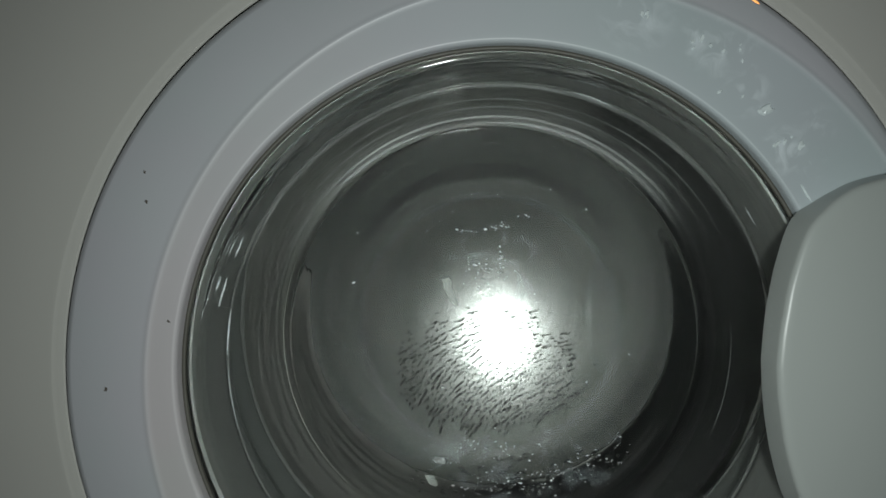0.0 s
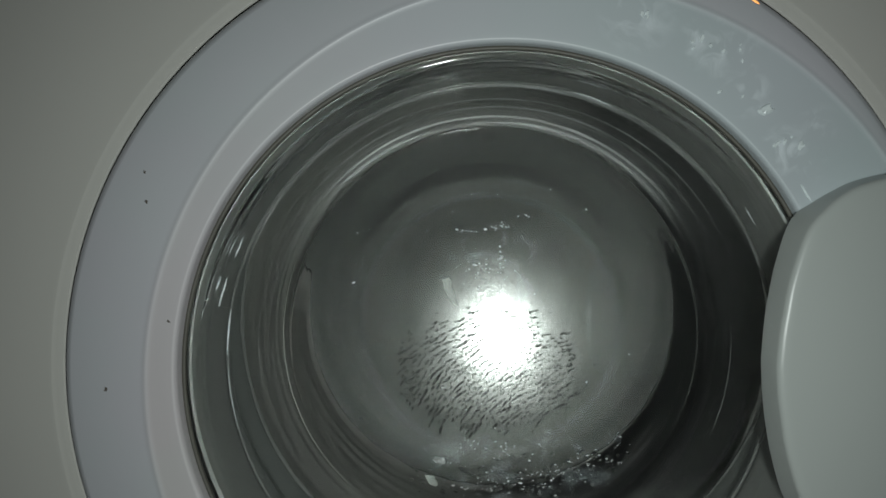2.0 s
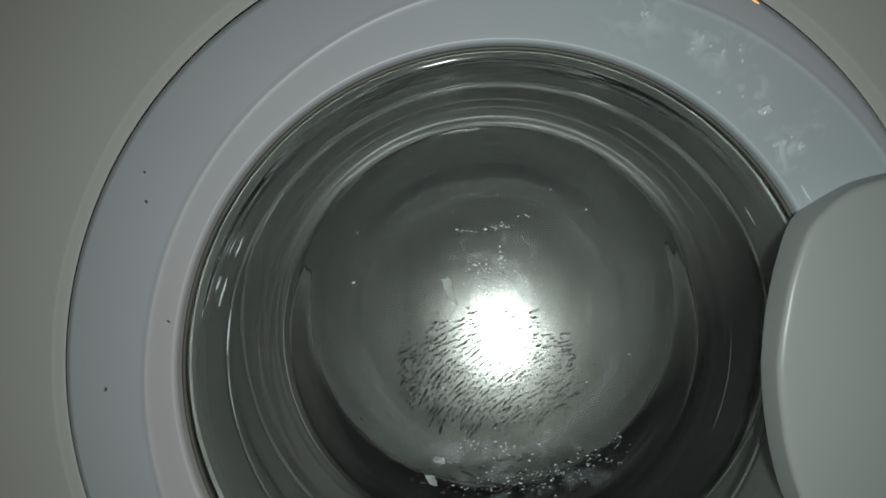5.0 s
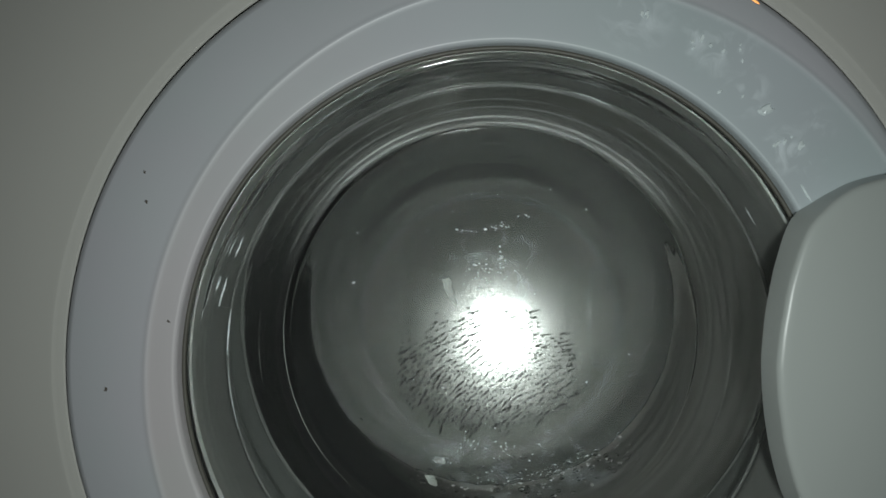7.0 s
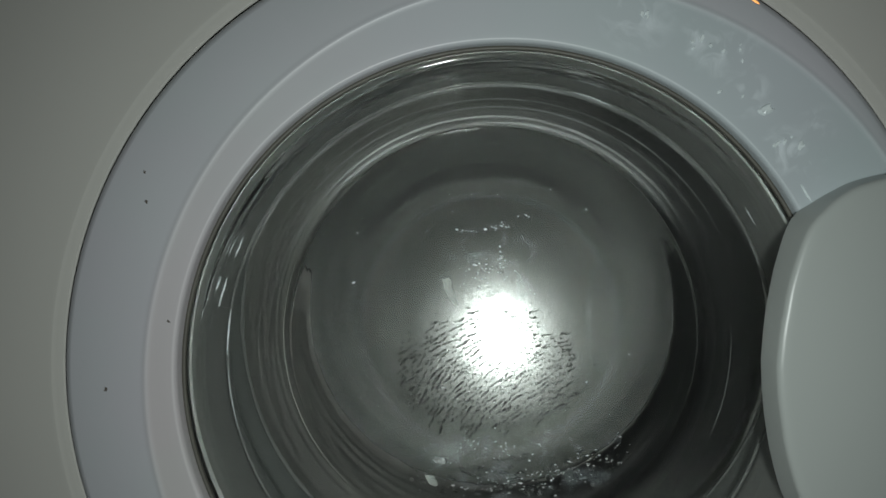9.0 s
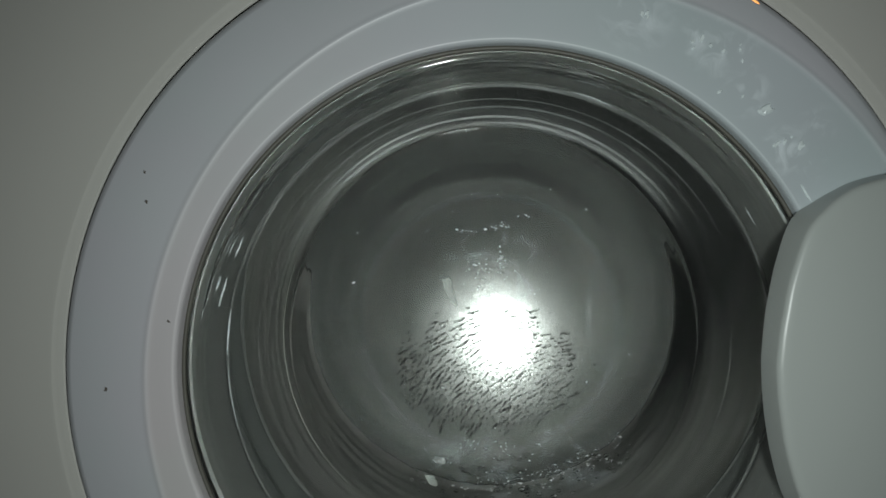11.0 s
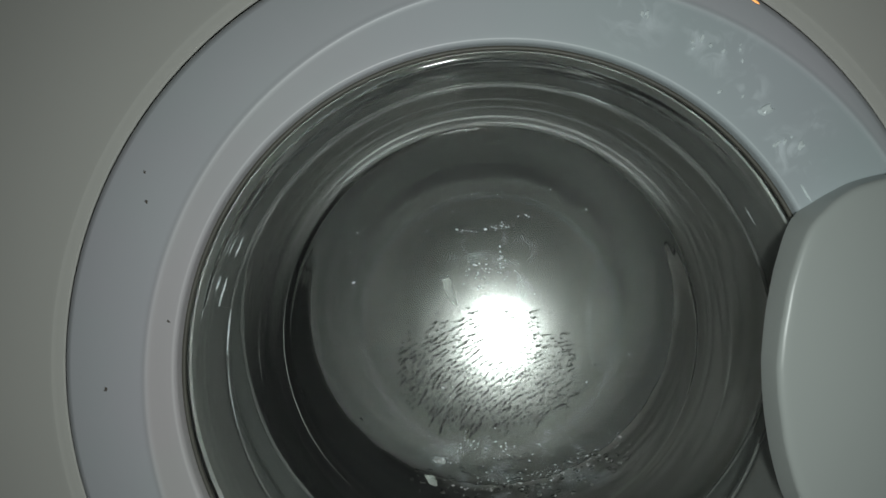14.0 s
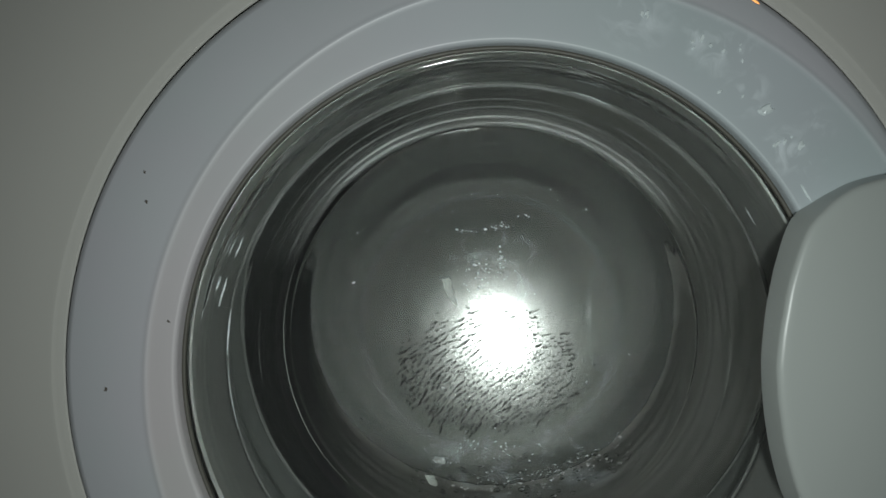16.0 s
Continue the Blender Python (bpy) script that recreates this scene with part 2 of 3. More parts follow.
def arc_film(name, color, bands, base, top):
    """Bright arcs of light in the glass, painted as a film: bands of (depth, half width, cover) over a thin haze
    between two depths, broken along their length and thinning out towards the sides.
    """
    mat, nt, p = nodes_of(name)

    def math_node(op, a, b=None, c=None):
        m = nt.nodes.new("ShaderNodeMath")
        m.operation = op
        for k, v in enumerate((a, b, c)):
            if v is None:
                continue
            if isinstance(v, float):
                m.inputs[k].default_value = v
            else:
                nt.links.new(v, m.inputs[k])
        return m.outputs[0]

    def ramp(value, lo, hi):
        m = nt.nodes.new("ShaderNodeMapRange")
        m.interpolation_type = "SMOOTHSTEP"
        m.inputs[1].default_value, m.inputs[2].default_value = lo, hi
        nt.links.new(value, m.inputs[0])
        return m.outputs[0]
    tc = nt.nodes.new("ShaderNodeTexCoord")
    sep = nt.nodes.new("ShaderNodeSeparateXYZ")
    nt.links.new(tc.outputs["Object"], sep.inputs[0])
    around = math_node("ARCTAN2", sep.outputs["X"], math_node("SUBTRACT", sep.outputs["Z"], ZC))
    at = nt.nodes.new("ShaderNodeCombineXYZ")
    nt.links.new(math_node("MULTIPLY", around, 3.0), at.inputs["X"])
    nt.links.new(math_node("MULTIPLY", sep.outputs["Y"], 160.0), at.inputs["Y"])
    n = nt.nodes.new("ShaderNodeTexNoise")
    n.inputs["Scale"].default_value, n.inputs["Detail"].default_value = 1.0, 5
    nt.links.new(at.outputs[0], n.inputs["Vector"])
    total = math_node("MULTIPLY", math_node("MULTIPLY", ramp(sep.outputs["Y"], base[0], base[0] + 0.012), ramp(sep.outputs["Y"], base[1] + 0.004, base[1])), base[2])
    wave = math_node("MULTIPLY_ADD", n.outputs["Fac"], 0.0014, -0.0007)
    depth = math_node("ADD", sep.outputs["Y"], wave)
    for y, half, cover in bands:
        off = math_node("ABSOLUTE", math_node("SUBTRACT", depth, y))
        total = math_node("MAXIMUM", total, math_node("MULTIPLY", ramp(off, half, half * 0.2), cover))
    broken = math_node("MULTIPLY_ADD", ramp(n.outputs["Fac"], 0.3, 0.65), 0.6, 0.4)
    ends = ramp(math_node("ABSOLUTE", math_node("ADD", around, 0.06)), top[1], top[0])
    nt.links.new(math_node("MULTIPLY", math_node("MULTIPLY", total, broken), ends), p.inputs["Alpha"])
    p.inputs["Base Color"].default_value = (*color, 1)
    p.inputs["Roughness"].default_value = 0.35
    return mat


M_ARC_FILM = arc_film("bright_arcs", (0.84, 0.87, 0.86), ((0.1240, 0.0020, 0.42), (0.1180, 0.0030, 0.75), (0.0975, 0.0032, 0.8), (0.078, 0.0020, 1.0), (0.047, 0.006, 0.85)), (0.085, 0.1245, 0.16), (0.45, 1.3))
# glow for the bead that stands in for an amber reflection
M_AMBER, nt_amber, p_amber = nodes_of("amber_glint_glow")
p_amber.inputs["Base Color"].default_value = (0.9, 0.4, 0.1, 1)
p_amber.inputs["Emission Color"].default_value = (1.0, 0.42, 0.12, 1)
p_amber.inputs["Emission Strength"].default_value = 1.2
M_FLAKE_GLINT = surface("detergent_and_glint", (0.88, 0.97, 1.0), rough=0.26, vary=0.05, scale=300, bump=0.3)
M_WALL = surface("room_paint", (0.5, 0.46, 0.4), rough=0.8, vary=0.06, scale=4, bump=0.1, fine=150)
M_FLOOR = surface("floor_covering", (0.25, 0.23, 0.2), rough=0.5, vary=0.15, scale=6, bump=0.1, fine=120)


# ---------------------------------------------------------------- mesh helpers
def mesh_ob(name, bm, material, parent=None, label="", smooth=35):
    bmesh.ops.recalc_face_normals(bm, faces=bm.faces)
    for e in bm.edges:
        if len(e.link_faces) == 2 and e.calc_face_angle(0) > radians(smooth):
            e.smooth = False
    for f in bm.faces:
        f.smooth = True
    me = bpy.data.meshes.new(name)
    bm.to_mesh(me)
    bm.free()
    me.materials.append(material)
    ob = new(name, me)
    if parent is not None:
        ob.parent = parent
    if label:
        tagged(ob, label=label)
    return ob


def part(name, bm, material, parent, label=""):
    return mesh_ob(name, bm, material, parent, label)


def box(bm, lo, hi, bevel=0.0):
    r = bmesh.ops.create_cube(bm, size=1.0)
    for v in r["verts"]:
        v.co = Vector([lo[k] + (v.co[k] + 0.5) * (hi[k] - lo[k]) for k in range(3)])
    if bevel:
        bmesh.ops.bevel(bm, geom=list({e for v in r["verts"] for e in v.link_edges}), offset=bevel, segments=2, affect="EDGES")


def lathe(profile, seg=160, closed=True, zc=0.0, warp=None):
    """Turn a profile of (r, y) pairs round the y axis; closed joins the last pair to the first."""
    bm = bmesh.new()
    rings = []
    for r, y in profile:
        if r < 1e-6:
            rings.append([bm.verts.new((0, y, zc))])
            continue
        ring = []
        for k in range(seg):
            a = 2 * math.pi * k / seg
            rr, yy = warp(r, y, a) if warp else (r, y)
            ring.append(bm.verts.new((rr * math.cos(a), yy, zc + rr * math.sin(a))))
        rings.append(ring)
    pairs = list(zip(rings, rings[1:]))
    if closed:
        pairs.append((rings[-1], rings[0]))
    for A, B in pairs:
        for k in range(seg):
            q = [A[k % len(A)], A[(k + 1) % len(A)], B[(k + 1) % len(B)], B[k % len(B)]]
            q = list(dict.fromkeys(q))
            if len(q) >= 3:
                bm.faces.new(q)
    return bm


def arc_pts(cx, cy, rad, a0, a1, n):
    return [(cx + rad * math.cos(radians(a0 + (a1 - a0) * k / n)), cy + rad * math.sin(radians(a0 + (a1 - a0) * k / n))) for k in range(n + 1)]


def smooth_line(pts, n=6):
    """A Catmull-Rom line through the given pairs."""
    out = []
    for i in range(len(pts) - 1):
        p0, p1, p2, p3 = [np.array(pts[max(0, min(len(pts) - 1, i + k))]) for k in (-1, 0, 1, 2)]
        for k in range(n):
            t = k / n
            out.append(tuple(0.5 * (2 * p1 + (p2 - p0) * t + (2 * p0 - 5 * p1 + 4 * p2 - p3) * t * t + (3 * p1 - p0 - 3 * p2 + p3) * t ** 3)))
    out.append(tuple(pts[-1]))
    return out


# ---------------------------------------------------------------- the room
def slab(name, lo, hi, material, label):
    bm = bmesh.new()
    box(bm, lo, hi)
    ob = mesh_ob(name, bm, material)
    return tagged(ob, label=label, category=name.split("_")[0], kind="structure")


slab("floor", (-1.3, -1.8, -0.1), (1.3, 0.75, 0.0), M_FLOOR, "plain dark floor under the washing machine")
slab("ceiling", (-1.3, -1.8, 2.4), (1.3, 0.75, 2.5), M_WALL, "plain unlit painted ceiling")
slab("wall_north", (-1.3, 0.75, -0.1), (1.3, 0.85, 2.5), M_WALL, "plain painted wall behind the machine")
slab("wall_south", (-1.3, -1.9, -0.1), (1.3, -1.8, 2.5), M_WALL, "plain painted wall, dark")
slab("wall_west", (-1.4, -1.9, -0.1), (-1.3, 0.85, 2.5), M_WALL, "plain painted wall, dark")
slab("wall_east", (1.3, -1.9, -0.1), (1.4, 0.85, 2.5), M_WALL, "plain painted wall, dark")

# ---------------------------------------------------------------- the washing machine
R_HOLE = 0.2307                # opening in the front panel
R_DOOR = 0.2290                # outer edge of the door
R_GLASS = 0.1695               # inner edge of the door ring
machine = tagged(new("washing_machine"), "white front-loading washing machine spinning, door shut", "washing machine")


def front_panel():
    """Sheet with a round opening whose edge is rolled towards the door."""
    bm = bmesh.new()
    W, LO, HI, N = 0.298, 0.06 - ZC, 0.74 - ZC, 192
    rows = [[] for _ in range(11)]
    prof = [(R_HOLE + 0.0010, 0.0030), (R_HOLE + 0.0002, 0.0024), (R_HOLE, 0.0014), (R_HOLE + 0.0008, 0.0004), (R_HOLE + 0.0040, -0.0001), (R_HOLE + 0.0058, -0.0002), (R_HOLE + 0.0064, -0.0004), (R_HOLE + 0.0070, -0.00045), (R_HOLE + 0.0086, -0.0004), (R_HOLE + 0.0240, 0.0)]
    for k in range(N):
        a = 2 * math.pi * (k + 0.5) / N
        c, s = math.cos(a), math.sin(a)
        for i, (r, y) in enumerate(prof):
            rows[i].append(bm.verts.new((r * c, y, ZC + r * s)))
        m = min(W / abs(c) if c else 9, (HI if s > 0 else -LO) / abs(s) if s else 9)
        rows[10].append(bm.verts.new((m * c, 0.0, ZC + m * s)))
    for A, B in zip(rows, rows[1:]):
        for k in range(N):
            bm.faces.new((A[k], A[(k + 1) % N], B[(k + 1) % N], B[k]))
    return part("front_panel", bm, M_PAINT, machine, "white enamelled sheet with a rolled edge round the door")


def case():
    for name, lo, hi in (("side_panel", (-0.300, 0.002, 0.02), (-0.298, 0.55, 0.83)), ("side_panel", (0.298, 0.002, 0.02), (0.300, 0.55, 0.83)),
                         ("back_panel", (-0.298, 0.548, 0.02), (0.298, 0.55, 0.83)), ("worktop", (-0.300, -0.004, 0.83), (0.300, 0.552, 0.85)),
                         ("plinth", (-0.297, 0.006, 0.015), (0.297, 0.012, 0.058)), ("control_panel", (-0.298, -0.003, 0.743), (0.298, 0.03, 0.829)),
                         ("base_plate", (-0.297, 0.012, 0.015), (0.297, 0.547, 0.02))):
        bm = bmesh.new()
        box(bm, lo, hi, 0.0008)
        part(name, bm, M_PAINT, machine)
    for x in (-0.26, 0.26):
        for y in (0.05, 0.5):
            bm = lathe([(0, 0), (0.02, 0), (0.02, 0.006), (0.008, 0.008), (0.008, 0.018), (0, 0.018)], 20, False)
            bmesh.ops.rotate(bm, verts=bm.verts, cent=(0, 0, 0), matrix=Matrix.Rotation(radians(90), 3, "X"))
            bmesh.ops.translate(bm, verts=bm.verts, vec=(x, y, 0))
            part("foot", bm, M_DARK, machine)


front_panel()
case()
# shade of the door gap, put in as a near-black ring
part("door_recess", lathe([(0.205, 0.0200), (0.250, 0.0200), (0.250, 0.0040), (0.252, 0.0040), (0.252, 0.0220), (0.205, 0.0220)], 128, True, ZC), M_DARK, machine, "recess behind the door, coloured dark for the shade in the gap")

# ---------------------------------------------------------------- door


def door_ring():
    N = 256
    bm = bmesh.new()
    rows = []
    for k in range(N):
        a = 2 * math.pi * k / N
        c, s = math.cos(a), math.sin(a)
        b = RIDGE_C[0] * c + RIDGE_C[1] * s
        rid = b + math.sqrt(b * b - RIDGE_C[0] ** 2 - RIDGE_C[1] ** 2 + RIDGE_R ** 2)
        rid = min(rid, 0.2235)
        w = rid - R_GLASS
        slope = min(0.06, 0.0022 / w)
        inner = -0.0066 + slope * w
        prof = [(R_DOOR - 0.003, 0.018), (R_DOOR, 0.016), (R_DOOR, 0.002), (R_DOOR - 0.0006, -0.0020), (R_DOOR - 0.0020, -0.0046), (R_DOOR - 0.0046, -0.0060), (R_DOOR - 0.0054, -0.0062),
                (rid + 0.0030, -0.0068), (rid + 0.0010, -0.0069), (rid + 0.0003, -0.00715), (rid - 0.0006, -0.0069), (rid - 0.0014, -0.0066), (rid - 0.0030, -0.0066 + slope * 0.0030),
                (R_GLASS + w * 0.5, inner - slope * w * 0.5), (R_GLASS + 0.0060, inner - slope * 0.0060), (R_GLASS + 0.0024, inner - slope * 0.0024), (R_GLASS + 0.0014, inner), (R_GLASS + 0.0004, inner + 0.0010), (R_GLASS, inner + 0.0032), (R_GLASS + 0.001, 0.0150)]
        rows.append([bm.verts.new((r * c, y, ZC + r * s)) for r, y in prof])
    n = len(rows[0])
    for k in range(N):
        A, B = rows[k], rows[(k + 1) % N]
        for i in range(n):
            bm.faces.new((A[i], A[(i + 1) % n], B[(i + 1) % n], B[i]))
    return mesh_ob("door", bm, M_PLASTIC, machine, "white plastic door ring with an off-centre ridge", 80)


door = door_ring()

# outer side of the glass bowl (towards the room), then the inner side (towards the drum)
BOWL_OUT = smooth_line([(0.1690, 0.0052), (0.1640, 0.0062), (0.1605, 0.0100), (0.1582, 0.0220), (0.1562, 0.0450), (0.1540, 0.0750), (0.1520, 0.0960), (0.1498, 0.1100),
                        (0.1465, 0.1172), (0.1425, 0.1196), (0.1375, 0.1190), (0.1200, 0.1121), (0.0900, 0.1023), (0.0600, 0.0952), (0.0300, 0.0910), (0.0, 0.0896)], 6)
BOWL_IN = smooth_line([(0.1690, 0.0130), (0.1662, 0.0150), (0.1648, 0.0220), (0.1626, 0.0460), (0.1603, 0.0760), (0.1582, 0.0970), (0.1555, 0.1135),
                       (0.1500, 0.1232), (0.1430, 0.1262), (0.1365, 0.1252), (0.1200, 0.1182), (0.0900, 0.1084), (0.0600, 0.1013), (0.0300, 0.0971), (0.0, 0.0957)], 6)


def bowl_y(r):
    pts = [(a, b) for a, b in BOWL_IN if a < 0.1315]
    pts.sort()
    return float(np.interp(r, [a for a, _ in pts], [b for _, b in pts]))


def glass_bowl():
    bm = lathe(BOWL_OUT + BOWL_IN[::-1], 192, True, ZC)
    ob = part("glass_bowl", bm, M_GLASS, door, "clear moulded glass bowl, wet inside")
    ob.visible_shadow = False
    return ob


glass_bowl()


def bright_arcs():
    """The inner side of the bowl's upper flank carries a thin skin with the painted bright arcs."""
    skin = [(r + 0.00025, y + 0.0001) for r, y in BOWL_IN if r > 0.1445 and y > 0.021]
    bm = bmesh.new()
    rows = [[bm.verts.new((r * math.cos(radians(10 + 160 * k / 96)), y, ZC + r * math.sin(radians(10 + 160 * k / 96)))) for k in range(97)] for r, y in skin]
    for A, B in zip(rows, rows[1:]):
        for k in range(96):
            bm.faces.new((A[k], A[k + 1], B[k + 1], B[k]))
    ob = part("bright_arcs", bm, M_ARC_FILM, door, "bright arcs of light painted on the glass")
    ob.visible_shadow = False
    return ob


bright_arcs()


def ring_of(name, r, y, rad, material, parent, label="", n=14):
    return part(name, lathe(arc_pts(r, y, rad, 0, 360, n)[:-1], 192, True, ZC), material, parent, label)


ring_of("seal", 0.1688, 0.0040, 0.0012, M_SEAL, door, "thin yellowed seal round the glass")


def door_handle():
    """A thick plate standing over the glass, rounded at its face, symmetric about its middle."""
    zm = 0.0096
    base = [(0.1296, 0.0), (0.1306, 0.0170), (0.1325, 0.0324), (0.1363, 0.0515), (0.1429, 0.0711), (0.1534, 0.0796), (0.1630, 0.0855), (0.1729, 0.0903), (0.1881, 0.0939), (0.2030, 0.0945), (0.2150, 0.0925), (0.2240, 0.0860), (0.2268, 0.0600), (0.2275, 0.0300), (0.2278, 0.0)]
    face = [(0.1304, 0.0), (0.1314, 0.0140), (0.1331, 0.0260), (0.1362, 0.0432), (0.1435, 0.0655), (0.1534, 0.0775), (0.1600, 0.0830), (0.1690, 0.0880), (0.1850, 0.0922), (0.2000, 0.0930), (0.2130, 0.0905), (0.2215, 0.0840), (0.2250, 0.0590), (0.2258, 0.0300), (0.2260, 0.0)]
    def loop(pts):
        h = smooth_line(pts, 4)
        return h + [(x, -z) for x, z in reversed(h[1:-1])]
    B, F = loop(base), loop(face)
    cx = 0.185
    def shrink(L, d):
        out = []
        for x, z in L:
            v = Vector((x - cx, z))
            v -= v.normalized() * d
            out.append((cx + v.x, v.y))
        return out
    def scaled(L, f):
        return [(cx + (x - cx) * f, z * f) for x, z in L]
    rows = [(scaled(B, 0.02), -0.0045), (shrink(B, 0.001), -0.0040), (B, -0.0050), (F, -0.0195), (shrink(F, 0.0004), -0.0207), (shrink(F, 0.0014), -0.0216), (shrink(F, 0.0032), -0.0222)]
    S = shrink(F, 0.0032)
    rows += [(scaled(S, f), -0.0222 - 0.003 * (1 - f * f)) for f in (0.94, 0.85, 0.7, 0.5, 0.3, 0.1, 0.02)]
    bm = bmesh.new()
    V = [[bm.verts.new((x, y, ZC + zm + z)) for x, z in L] for L, y in rows]
    n = len(V[0])
    for P, Q in zip(V, V[1:]):
        for k in range(n):
            bm.faces.new((P[k], P[(k + 1) % n], Q[(k + 1) % n], Q[k]))
    bm.faces.new(V[0])
    bm.faces.new(V[-1])
    return part("handle", bm, M_HANDLE, door, "broad white plastic pull handle")


door_handle()
INNER = smooth_line([(0.1690, 0.0168), (0.1676, 0.0240), (0.1664, 0.0340), (0.1651, 0.0450), (0.1655, 0.0464), (0.1670, 0.0466)], 4)
part("inner_frame", lathe(INNER + [(r + 0.0028, y - 0.0006) for r, y in INNER[::-1]], 160, True, ZC), M_INNER, door, "grey plastic inner frame behind the glass rim")

# ---------------------------------------------------------------- gasket and tub
GASKET = smooth_line([(0.186, 0.010), (0.1795, 0.016), (0.1770, 0.030), (0.1795, 0.042), (0.1780, 0.054), (0.1825, 0.066), (0.1800, 0.078), (0.1840, 0.088), (0.1815, 0.098), (0.1815, 0.104), (0.1850, 0.110), (0.194, 0.113), (0.206, 0.114)], 5)


def aside(bm):
    """The inner end of the gasket follows the drum, whose mouth lies a little off the door's middle."""
    for v in bm.verts:
        k = min(1.0, max(0.0, (v.co.y - 0.035) / 0.09))
        k = k * k * (3 - 2 * k) * min(1.0, max(0.0, (0.2 - math.hypot(v.co.x, v.co.z - ZC)) / 0.02))
        v.co.x += 0.0105 * k
        v.co.z += 0.0165 * k
    return bm


gasket = part("door_gasket", aside(lathe(GASKET + [(r + 0.004, y + 0.001) for r, y in GASKET[::-1]], 160, True, ZC)), M_RUBBER, machine, "folded grey rubber door gasket")
part("rolled_edge", aside(lathe(arc_pts(0.1812, 0.101, 0.0010, 0, 360, 12)[:-1], 192, True, ZC)), M_EDGE, gasket, "shiny rolled edge of the gasket")
part("sealing_lip", lathe(arc_pts(0.1652, 0.0500, 0.0011, 0, 360, 12)[:-1], 192, True, ZC), M_EDGE, gasket, "thin sealing lip of the gasket")
part("tub", lathe([(0.207, 0.1165), (0.255, 0.1165), (0.262, 0.125), (0.262, 0.49), (0.255, 0.50), (0, 0.50), (0, 0.504), (0.258, 0.504), (0.266, 0.492), (0.266, 0.123), (0.258, 0.113), (0.207, 0.113)], 96, False, ZC), M_DARK, machine, "dark plastic tub round the drum")


# ---------------------------------------------------------------- drum, turning about its own axis
DRUM_R, DRUM_F, DRUM_B = 0.209, 0.128, 0.446
DISH = 0.468
SLANT = 50.0    # degrees by which the lifter winds round the wall from back to front
DRUM_X, DRUM_Z = 0.0065, 0.004
DRUM_TILT, DRUM_YAW = -2.3, -0.85    # the drum leans back and a little aside


def back_y(r):
    """The dished back plate: its middle is deepest."""
    return DRUM_B - (DISH - math.sqrt(DISH * DISH - r * r))


def drum_parts():
    # wall with pressed rings
    prof = [(0.193, DRUM_F + 0.004), (0.1900, DRUM_F), (0.193, DRUM_F - 0.001), (0.198, DRUM_F - 0.001), (DRUM_R - 0.005, DRUM_F), (DRUM_R, DRUM_F + 0.010)]
    n = 72
    y1 = back_y(DRUM_R - 0.006)
    for k in range(1, n):
        y = DRUM_F + 0.012 + (y1 - DRUM_F - 0.02) * k / n
        prof.append((DRUM_R + 0.0006 * math.sin(2 * math.pi * k / 8), y))
    prof += [(DRUM_R - 0.002, y1 - 0.004), (DRUM_R - 0.006, y1)]
    outer = [(DRUM_R + 0.006, y1 + 0.001), (DRUM_R + 0.006, DRUM_F - 0.001), (0.197, DRUM_F - 0.0055), (0.191, DRUM_F - 0.003)]
    drum = part("drum", lathe(prof + outer, 160, True), M_WALLSTEEL, machine, "bright stainless steel drum")
    part("rolled_lip", lathe(arc_pts(0.1890, DRUM_F - 0.001, 0.0014, 0, 360, 12)[:-1], 160, True), M_RINGSTEEL, drum, "rolled steel lip of the drum opening")
    back = [(r, back_y(r)) for r in np.linspace(DRUM_R - 0.0065, 0.0, 45)]
    part("back_plate", lathe(back + [(r, y + 0.0015) for r, y in back[::-1]], 160, False), M_STEEL, drum, "dished stainless steel back plate")
    # one broad dark lifter along the wall
    bm = bmesh.new()
    ring, M, K = [], 14, 20
    for j in range(K + 1):
        y = DRUM_F + 0.012 + (back_y(DRUM_R - 0.01) - DRUM_F - 0.016) * j / K
        end = min(1.0, 6 * min(j, K - j) / K + 0.25)
        row = []
        for i in range(M + 1):
            u = i / M * 2 - 1
            a = radians(24 * u + SLANT * (1 - j / K))
            h = 0.016 * end * (1 - abs(u) ** 2.4)
            r = DRUM_R - 0.001 - h
            row.append(bm.verts.new((r * math.cos(a), y, r * math.sin(a))))
        ring.append(row)
    for A, B in zip(ring, ring[1:]):
        for i in range(M):
            bm.faces.new((A[i], A[i + 1], B[i + 1], B[i]))
    part("lifter", bm, M_LIFTER, drum, "broad dark plastic lifter winding along the wall")
    return drum


def wet_cloth(first, last, seed, label):
    """A dark wet cloth flung against the drum: a lumpy band along the wall, slanting like the lifter."""
    bm = bmesh.new()
    A, K = 60, 22
    rows = []
    for i in range(A + 1):
        edge = min(1.0, 4 * min(i, A - i) / A)
        row = []
        for j in range(K + 1):
            t = j / K
            a = radians(first + (last - first) * i / A + SLANT * (1 - t))
            lump = 0.5 + 0.5 * noise.noise(Vector((a * 5, t * 4, seed)))
            y = DRUM_F + 0.035 + (back_y(DRUM_R - 0.01) - DRUM_F - 0.045) * t
            r = DRUM_R - 0.0045 - 0.010 * edge * lump
            row.append(bm.verts.new((r * math.cos(a), y, r * math.sin(a))))
        rows.append(row)
    for P, Q in zip(rows, rows[1:]):
        for j in range(K):
            bm.faces.new((P[j], P[j + 1], Q[j + 1], Q[j]))
    ob = mesh_ob("wet_cloth", bm, M_CLOTH)
    m = ob.modifiers.new("thickness", "SOLIDIFY")
    m.thickness, m.offset = 0.0012, 0
    return tagged(ob, label, "laundry", "wet laundry in the drum")


